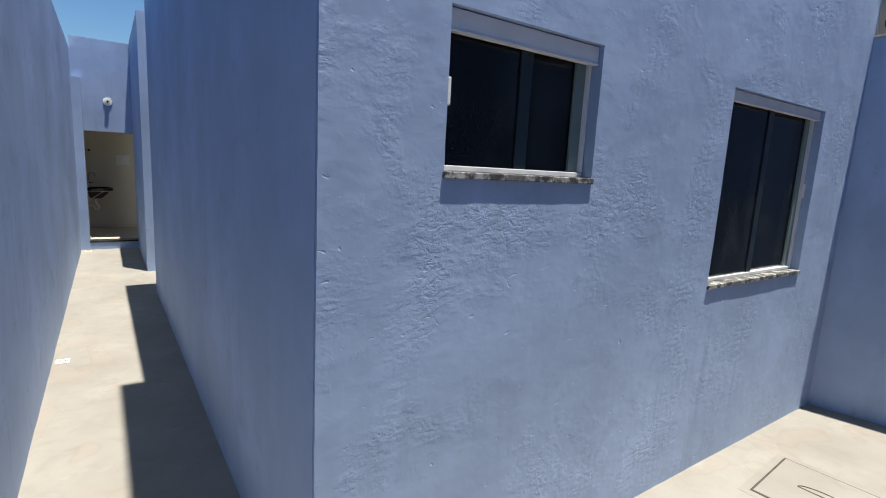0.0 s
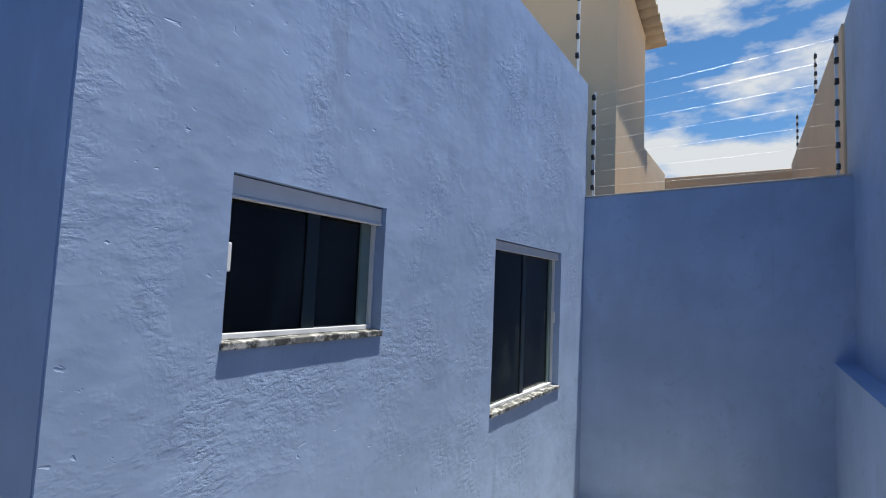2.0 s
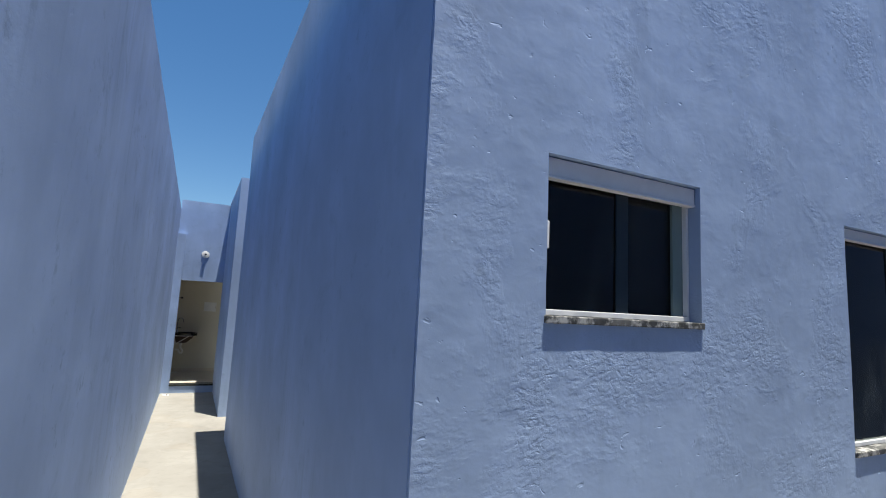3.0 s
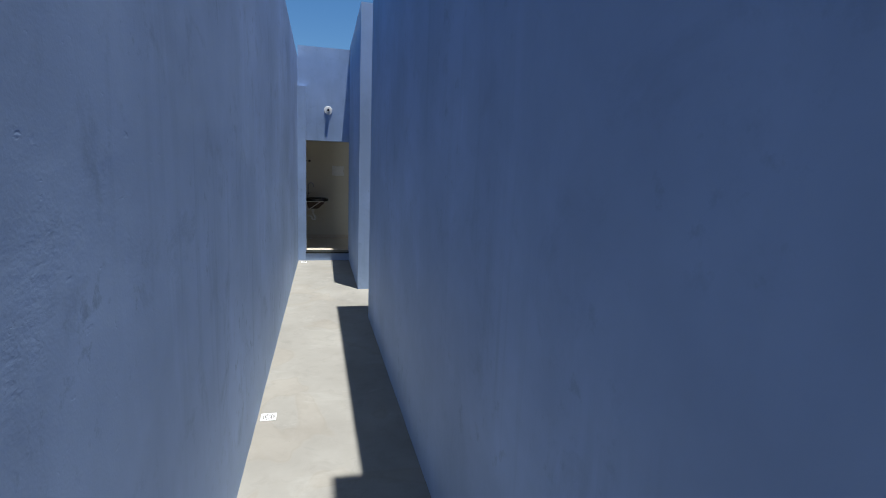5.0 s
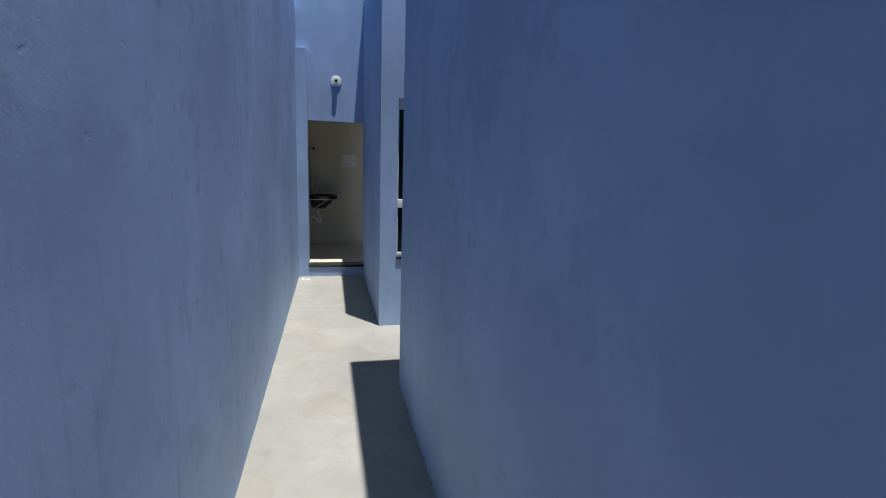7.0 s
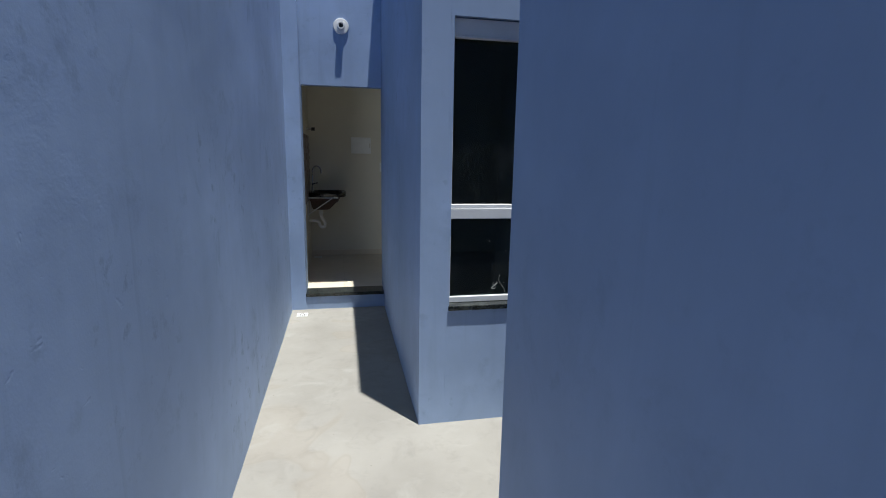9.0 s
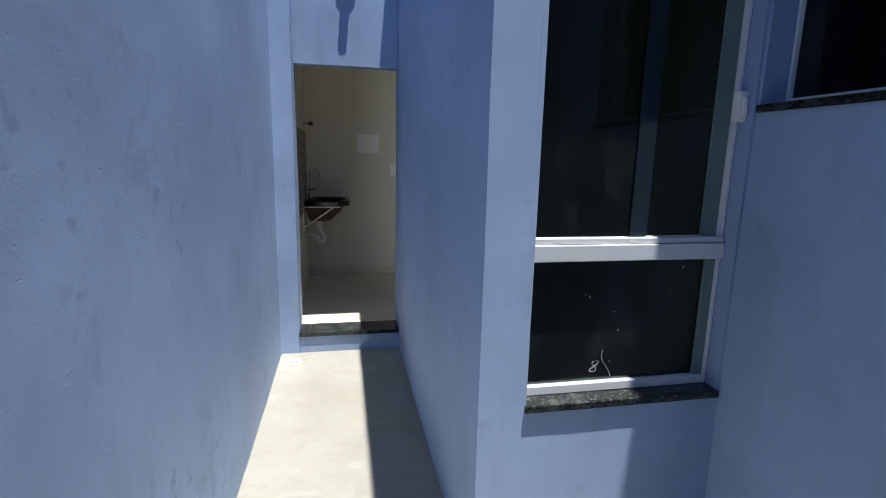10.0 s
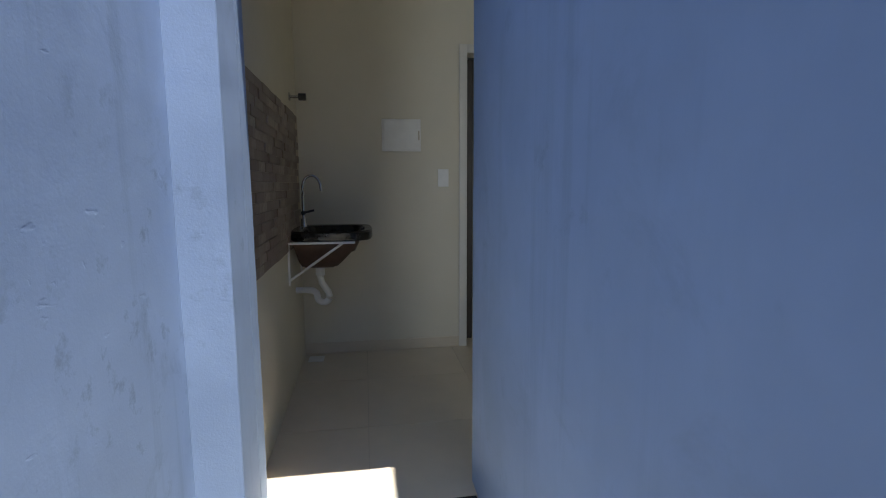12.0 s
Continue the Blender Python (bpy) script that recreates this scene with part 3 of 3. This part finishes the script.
# ---- sink corner ----
def sink():
    s = thing("sink", (ROOML, 11.28, FZ), "small black wall-hung sink on white brackets", "sink")
    top = 1.065 - FZ
    n, rx, ry = 40, 0.235, 0.27
    bm = bmesh.new()

    def outline(grow, z, cut=0.0):
        pts = []
        for k in range(n):
            a = k * math.tau / n
            c, q = math.cos(a), math.sin(a)
            x = 0.235 + (rx + grow) * (abs(c) ** 0.45) * (1 if c > 0 else -1)
            y = (ry + grow) * (abs(q) ** 0.45) * (1 if q > 0 else -1)
            pts.append(bm.verts.new((max(0.002, x) + cut, y, z)))
        return pts

    rings = [outline(-0.006, top - 0.055), outline(0.0, top - 0.045), outline(0.0, top - 0.010), outline(-0.010, top), outline(-0.045, top - 0.004), outline(-0.055, top - 0.02), outline(-0.10, top - 0.13)]
    for a, b in zip(rings, rings[1:]):
        for k in range(n):
            bm.faces.new((a[k], a[(k + 1) % n], b[(k + 1) % n], b[k]))
    bm.faces.new(rings[-1])
    part("basin", bm, M_BASIN, s, "polished black basin rim", True)
    bw = bmesh.new()
    prof = [(0.02, 0.40, 0.25, top - 0.056), (0.03, 0.37, 0.22, top - 0.10), (0.05, 0.28, 0.16, top - 0.20), (0.07, 0.25, 0.13, top - 0.225)]
    loops = [[bw.verts.new(p) for p in ((a, -c, z), (b, -c, z), (b, c, z), (a, c, z))] for a, b, c, z in prof]
    for p, q in zip(loops, loops[1:]):
        for k in range(4):
            bw.faces.new((p[k], p[(k + 1) % 4], q[(k + 1) % 4], q[k]))
    bw.faces.new(loops[0])
    bw.faces.new(loops[-1])
    bmesh.ops.bevel(bw, geom=bw.edges[:], offset=0.012, segments=2, affect="EDGES")
    part("bowl", bw, M_BOWL, s, "rough brown underside of the bowl", True)
    for y in (-0.255, 0.255):
        br = put_box(bmesh.new(), (0.002, y - 0.011, top - 0.070), (0.37, y + 0.011, top - 0.058))
        put_box(br, (0.002, y - 0.011, top - 0.30), (0.012, y + 0.011, top - 0.071))
        put_rod(br, (0.010, y, top - 0.27), (0.30, y, top - 0.068), 0.007, 8)
        part("bracket", br, M_WHITE, s, "white steel bracket")
    bend = [(0.165 + 0.036 * math.cos(a), 0, top - 0.425 + 0.036 * math.sin(a)) for a in [-k * math.pi / 8 for k in range(9)]]
    tail = [(0.15, 0, top - 0.226), (0.15, 0, top - 0.30), (0.158, 0, top - 0.34), (0.180, 0, top - 0.375), (0.196, 0, top - 0.40)]
    run = [(0.124, 0, top - 0.402), (0.105, 0, top - 0.386), (0.07, 0, top - 0.38), (0.002, 0, top - 0.38)]
    tr = put_tube(bmesh.new(), tail + bend + run, 0.020, 12)
    put_rod(tr, (0.15, 0, top - 0.29), (0.15, 0, top - 0.24), 0.028, 14)
    part("trap", tr, M_WHITE, s, "white corrugated drain trap", True)
    arc = [(0.10, 0, top), (0.10, 0, top + 0.20)] + [(0.10 + 0.055 * (1 - math.cos(a)), 0, top + 0.24 + 0.075 * math.sin(a)) for a in [k * 0.26 for k in range(0, 13)]] + [(0.212, 0, top + 0.22)]
    fa = thing("faucet", (ROOML - 0.05, 11.40, FZ), "chrome gooseneck tap on the sink rim", "tap")
    tb = put_tube(bmesh.new(), arc, 0.009, 10)
    part("spout", tb, M_STEEL, fa, "", True)
    part("base", put_rod(bmesh.new(), (0.10, 0, top), (0.10, 0, top + 0.05), 0.020, 14, 0.016), M_STEEL, fa, "", True)
    hb = put_rod(bmesh.new(), (0.10, 0, top + 0.085), (0.165, 0, top + 0.10), 0.007, 8)
    put_rod(hb, (0.10, -0.022, top + 0.085), (0.10, 0.022, top + 0.085), 0.014, 12)
    part("lever", hb, M_BLACK, fa, "dark lever handle", True)


sink()
va = thing("shutoff_valve", (ROOML + 0.004, 11.30, 1.835), "small chrome stop valve on the tiled wall", "valve")
part("stem", put_rod(bmesh.new(), (0, 0, 0), (0.055, 0, 0), 0.009, 10), M_STEEL, va, "", True)
part("flange", put_rod(bmesh.new(), (0, 0, 0), (0.008, 0, 0), 0.024, 16), M_STEEL, va, "", True)
part("knob", put_rod(bmesh.new(), (0.056, 0, 0), (0.098, 0, 0), 0.021, 8), M_BLACK, va, "dark ribbed knob")

pb = thing("electrical_panel", (-0.203, BACK, 1.650), "white plastic breaker box set in the wall", "breaker box")
part("frame", put_box(bmesh.new(), (-0.131, -0.014, -0.105), (0.131, 0.0, 0.108), 0.004), M_WHITE, pb)
part("cover", put_box(bmesh.new(), (-0.118, -0.021, -0.092), (0.112, -0.0145, 0.095), 0.003), M_WHITE, pb)
part("finger_notch", put_box(bmesh.new(), (0.113, -0.018, -0.03), (0.122, -0.0145, 0.03), 0.001), M_GROUT, pb)
sw = thing("light_switch", (0.082, BACK, 1.367), "white wall switch plate", "switch")
part("plate", put_box(bmesh.new(), (-0.037, -0.009, -0.06), (0.037, 0.0, 0.06), 0.003), M_WHITE, sw)
part("rocker", put_box(bmesh.new(), (-0.011, -0.014, -0.018), (0.011, -0.0095, 0.018), 0.002), M_WHITE, sw)
dg = thing("floor_outlet", (-0.80, 11.50, FZ), "small white floor drain by the sink wall", "drain")
part("plate", put_box(bmesh.new(), (-0.05, -0.05, 0.0005), (0.05, 0.05, 0.006), 0.002), M_WHITE, dg)
structure(boxed("baseboard", (ROOML + 0.001, BACK - 0.012, FZ + 0.001), (RD[0] - 0.057, BACK - 0.001, FZ + 0.075), M_PORCELAIN, bevel=0.002), "tile skirting along the back wall", "baseboard")

# ---- corridor fittings ----
sk = thing("lamp_socket", (-0.445, FACE, 2.735), "white porcelain bulb socket without a bulb", "lamp socket")
b = put_rod(bmesh.new(), (0, 0, 0), (0, -0.014, 0), 0.074, 32, 0.068)
part("plate", b, M_SOCKET, sk, "", True)
cup = bmesh.new()
ring_r = [(0.034, -0.015), (0.032, -0.052), (0.022, -0.052), (0.021, -0.020)]
loops = [[cup.verts.new((r * math.cos(k * math.tau / 24), y, r * math.sin(k * math.tau / 24))) for k in range(24)] for r, y in ring_r]
for p, q in zip(loops, loops[1:]):
    for k in range(24):
        cup.faces.new((p[k], p[(k + 1) % 24], q[(k + 1) % 24], q[k]))
part("cup", cup, M_SOCKET, sk, "", True)
part("contact", put_rod(bmesh.new(), (0, -0.016, 0), (0, -0.024, 0), 0.020, 16), M_BLACK, sk, "dark socket throat")


def drain():
    d = thing("drain_grate", (-0.925, 3.72, 0.0), "square white plastic floor drain with round slots", "drain", "corridor drains")
    part("plate", put_box(bmesh.new(), (-0.05, -0.05, 0.0005), (0.05, 0.05, 0.005), 0.0015), M_WHITE, d)
    for n, r in ((14, 0.036), (9, 0.021)):
        for k in range(n):
            a = k * math.tau / n
            x, y = r * math.cos(a), r * math.sin(a)
            part("slot", put_rod(bmesh.new(), (x, y, 0.0051), (x, y, 0.0062), 0.0062, 6), M_GROOVE, d)
    return d


copy_thing(drain(), pose(-0.868, 9.515, 0.0))

lid = thing("inspection_cover", (2.945, -0.594, 0.0), "square cement inspection cover with a finger slot", "manhole cover", rz=4.5)
part("surround", put_box(bmesh.new(), (-0.35, -0.345, 0.0002), (0.35, 0.345, 0.0012)), M_FLOOR, lid, "paler mortar surround")
part("joint", put_box(bmesh.new(), (-0.300, -0.297, 0.0008), (0.300, 0.297, 0.0036)), M_GROOVE, lid, "dark open joint")
part("cover", put_box(bmesh.new(), (-0.288, -0.284, 0.001), (0.288, 0.284, 0.0075), 0.003), M_FLOOR, lid, "cement cover")
hp = [(-0.015 + 0.055 * math.sin(a), 0.13 * math.cos(a), 0.0072) for a in [k * math.pi / 24 for k in range(25)]]
hp += [(-0.015, -0.13 + 0.26 * k / 12, 0.0072) for k in range(1, 13)]
part("finger_slot", put_tube(bmesh.new(), hp, 0.0045, 6), M_GROOVE, lid, "dark finger slot outline")


# ---- electric fence on the yard wall ----
def fence_post(at, h, label, n=6):
    f = thing("fence_post", at, label, "fence post", "electric fence posts")
    part("pole", put_box(bmesh.new(), (-0.011, -0.011, 0.0), (0.011, 0.011, h), 0.002), M_ALU, f, "pale aluminium pole")
    part("foot", put_box(bmesh.new(), (-0.05, -0.03, 0.0), (0.05, 0.03, 0.012), 0.003), M_ALU, f)
    for k in range(n):
        z = 0.10 + (h - 0.16) * k / (n - 1)
        ib = put_rod(bmesh.new(), (-0.013, 0, z), (-0.060, 0, z), 0.017, 10, 0.012)
        put_rod(ib, (-0.030, 0, z - 0.026), (-0.030, 0, z + 0.026), 0.020, 10, 0.014)
        put_rod(ib, (-0.048, 0, z - 0.016), (-0.048, 0, z + 0.016), 0.017, 10)
        part("insulator", ib, M_BLACK, f, "black plastic insulator", True)
    return f


PA, PB = (4.47, -0.05, 3.00), (4.97, -2.06, 3.135)
fence_post(PA, 1.10, "aluminium fence post with black insulators on the wall top", 7)
fence_post(PB, 1.32, "tall aluminium fence post with black insulators on the wall top", 7)
fence_post((4.36, 0.10, 4.165), 1.2, "aluminium fence post with black insulators on the parapet")
fence_post((7.4, -2.10, 4.578), 0.75, "distant aluminium fence post on the beige wall")
fence_post((9.7, -2.02, 4.493), 0.75, "distant aluminium fence post on the beige wall")
fw = thing("fence_wires", PB, "thin galvanised electric fence wires strung between wall-top posts", "fence wire")
span = Vector(PA) - Vector(PB)
for k in range(7):
    za, zb = 0.10 + 0.94 * k / 6, 0.10 + 1.16 * k / 6
    part("wire", put_tube(bmesh.new(), [(-0.055, 0.0, zb), (span.x / 2 - 0.055, span.y / 2, (zb + za + span.z) / 2 - 0.006), (span.x - 0.055, span.y, za + span.z)], 0.0006, 6), M_WIRE, fw)

# ---- neighbouring houses ----
nb = thing("neighbour_house", (6.08, 0.13, -0.2), "two-storey beige plastered house with fibre cement roof", "house")
nw = put_box(bmesh.new(), (0, 0, 0), (1.89, 7.0, 6.96))
for v in nw.verts:
    if v.co.z > 1:
        v.co.z -= 0.20 * v.co.x
part("wall", nw, M_BEIGE, nb, "beige plastered wall")
rf = bmesh.new()
nx = 40
rows_v = []
for y in (-0.27, 7.2):
    for top in (0.0, 0.016):
        rows_v.append([rf.verts.new((-0.6 + 2.92 * k / (nx * 2), y, 7.02 - 0.20 * (-0.6 + 2.92 * k / (nx * 2)) + 0.045 * math.cos(k * math.pi / 3) + top)) for k in range(nx * 2 + 1)])
lo0, hi0, lo1, hi1 = rows_v
for k in range(nx * 2):
    rf.faces.new((lo0[k], lo0[k + 1], lo1[k + 1], lo1[k]))
    rf.faces.new((hi0[k], hi0[k + 1], hi1[k + 1], hi1[k]))
    rf.faces.new((lo0[k], lo0[k + 1], hi0[k + 1], hi0[k]))
    rf.faces.new((lo1[k], lo1[k + 1], hi1[k + 1], hi1[k]))
part("roof", rf, M_TILE_ROOF, nb, "corrugated fibre cement roof edge")
structure(boxed("wall_neighbour_side", (7.972, 0.13, -0.2), (10.1, 0.28, 4.47), M_BEIGE, bevel=0.01), "beige plastered boundary wall")
structure(boxed("wall_neighbour_rear", (10.102, -2.2, -0.2), (10.25, 0.28, 4.40), M_BEIGE, bevel=0.01), "beige plastered boundary wall")
ns = boxed("wall_neighbour_south", (5.21, -2.40, -0.2), (10.10, -2.05, 4.45), M_BEIGE, bevel=0.01)
for v in ns.data.vertices:
    v.co.y += 0.0366 * (v.co.x - 6.0) - 0.05
    if v.co.z > 1:
        v.co.z += 0.03 + 0.037 * (10.10 - v.co.x)
structure(ns, "beige plastered boundary wall with a raked top")

# ---- tiles and bricks, piece by piece ----
# porcelain floor tiles of the service room
structure(boxed("floor_room", (LEFT - 0.05, END + 0.21, 0.0), (2.4, BACK, FZ - 0.006), M_GROUT), "beige porcelain tiled floor of the service room", "floor")
kit = structure(boxed("floor_kitchen", (C2X + 0.15, C2 + 0.15, 0.0), (2.4, END + 0.24, FZ - 0.006), M_PORCELAIN), "beige tiled kitchen floor", "floor")
fr_ob = bpy.data.objects["floor_room"]
T = 0.60
tile_me = mesh("tile", put_box(bmesh.new(), (0.0007, 0.0007, -0.0058), (T - 0.0007, T - 0.0007, 0.0), 0.001), M_PORCELAIN)
for i in range(-1, 5):
    for j in range(3):
        x, y = -0.462 + (i - 0) * T, END + 0.213 + j * T
        if x < ROOML - 0.001 or y + T > BACK:
            w0, w1 = max(x, ROOML), min(x + T, 2.4)
            h1 = min(y + T, BACK)
            me = mesh("tile_cut", put_box(bmesh.new(), (w0 - x + 0.0012, 0.0012, -0.0058), (w1 - x - 0.0012, h1 - y - 0.0012, 0.0), 0.001), M_PORCELAIN)
        elif x + T > 2.4:
            continue
        else:
            me = tile_me
        o = new("tile", me)
        o.parent = fr_ob
        o.location = (x, y, FZ)

# brick-look wall tiles behind the sink
panel = structure(boxed("backsplash", (ROOML + 0.0005, FACE + 0.104, 0.955), (ROOML + 0.004, BACK - 0.003, 1.757), M_GROUT), "brown brick-look tile panel behind the sink", "backsplash")
bw, bh = 0.155, 0.0418
bricks = [mesh("brick", put_box(bmesh.new(), (0, 0.0006, 0.0006), (d, bw - 0.0006, bh - 0.0006), 0.002), M_BRICK) for d in (0.006, 0.009, 0.012)]
half = [mesh("brick_half", put_box(bmesh.new(), (0, 0.0015, 0.0015), (d, bw / 2 - 0.0015, bh - 0.0015), 0.002), M_BRICK) for d in (0.006, 0.010)]
for r in range(19):
    y = FACE + 0.106
    z = 0.958 + r * (bh + 0.0002)
    if r % 2:
        o = new("brick", half[r % 4 // 2])
        o.parent, o.location = panel, (ROOML + 0.003, y, z)
        y += bw / 2
    while y + bw < BACK - 0.003:
        o = new("brick", bricks[random.randrange(3)])
        o.parent, o.location = panel, (ROOML + 0.003, y, z)
        y += bw
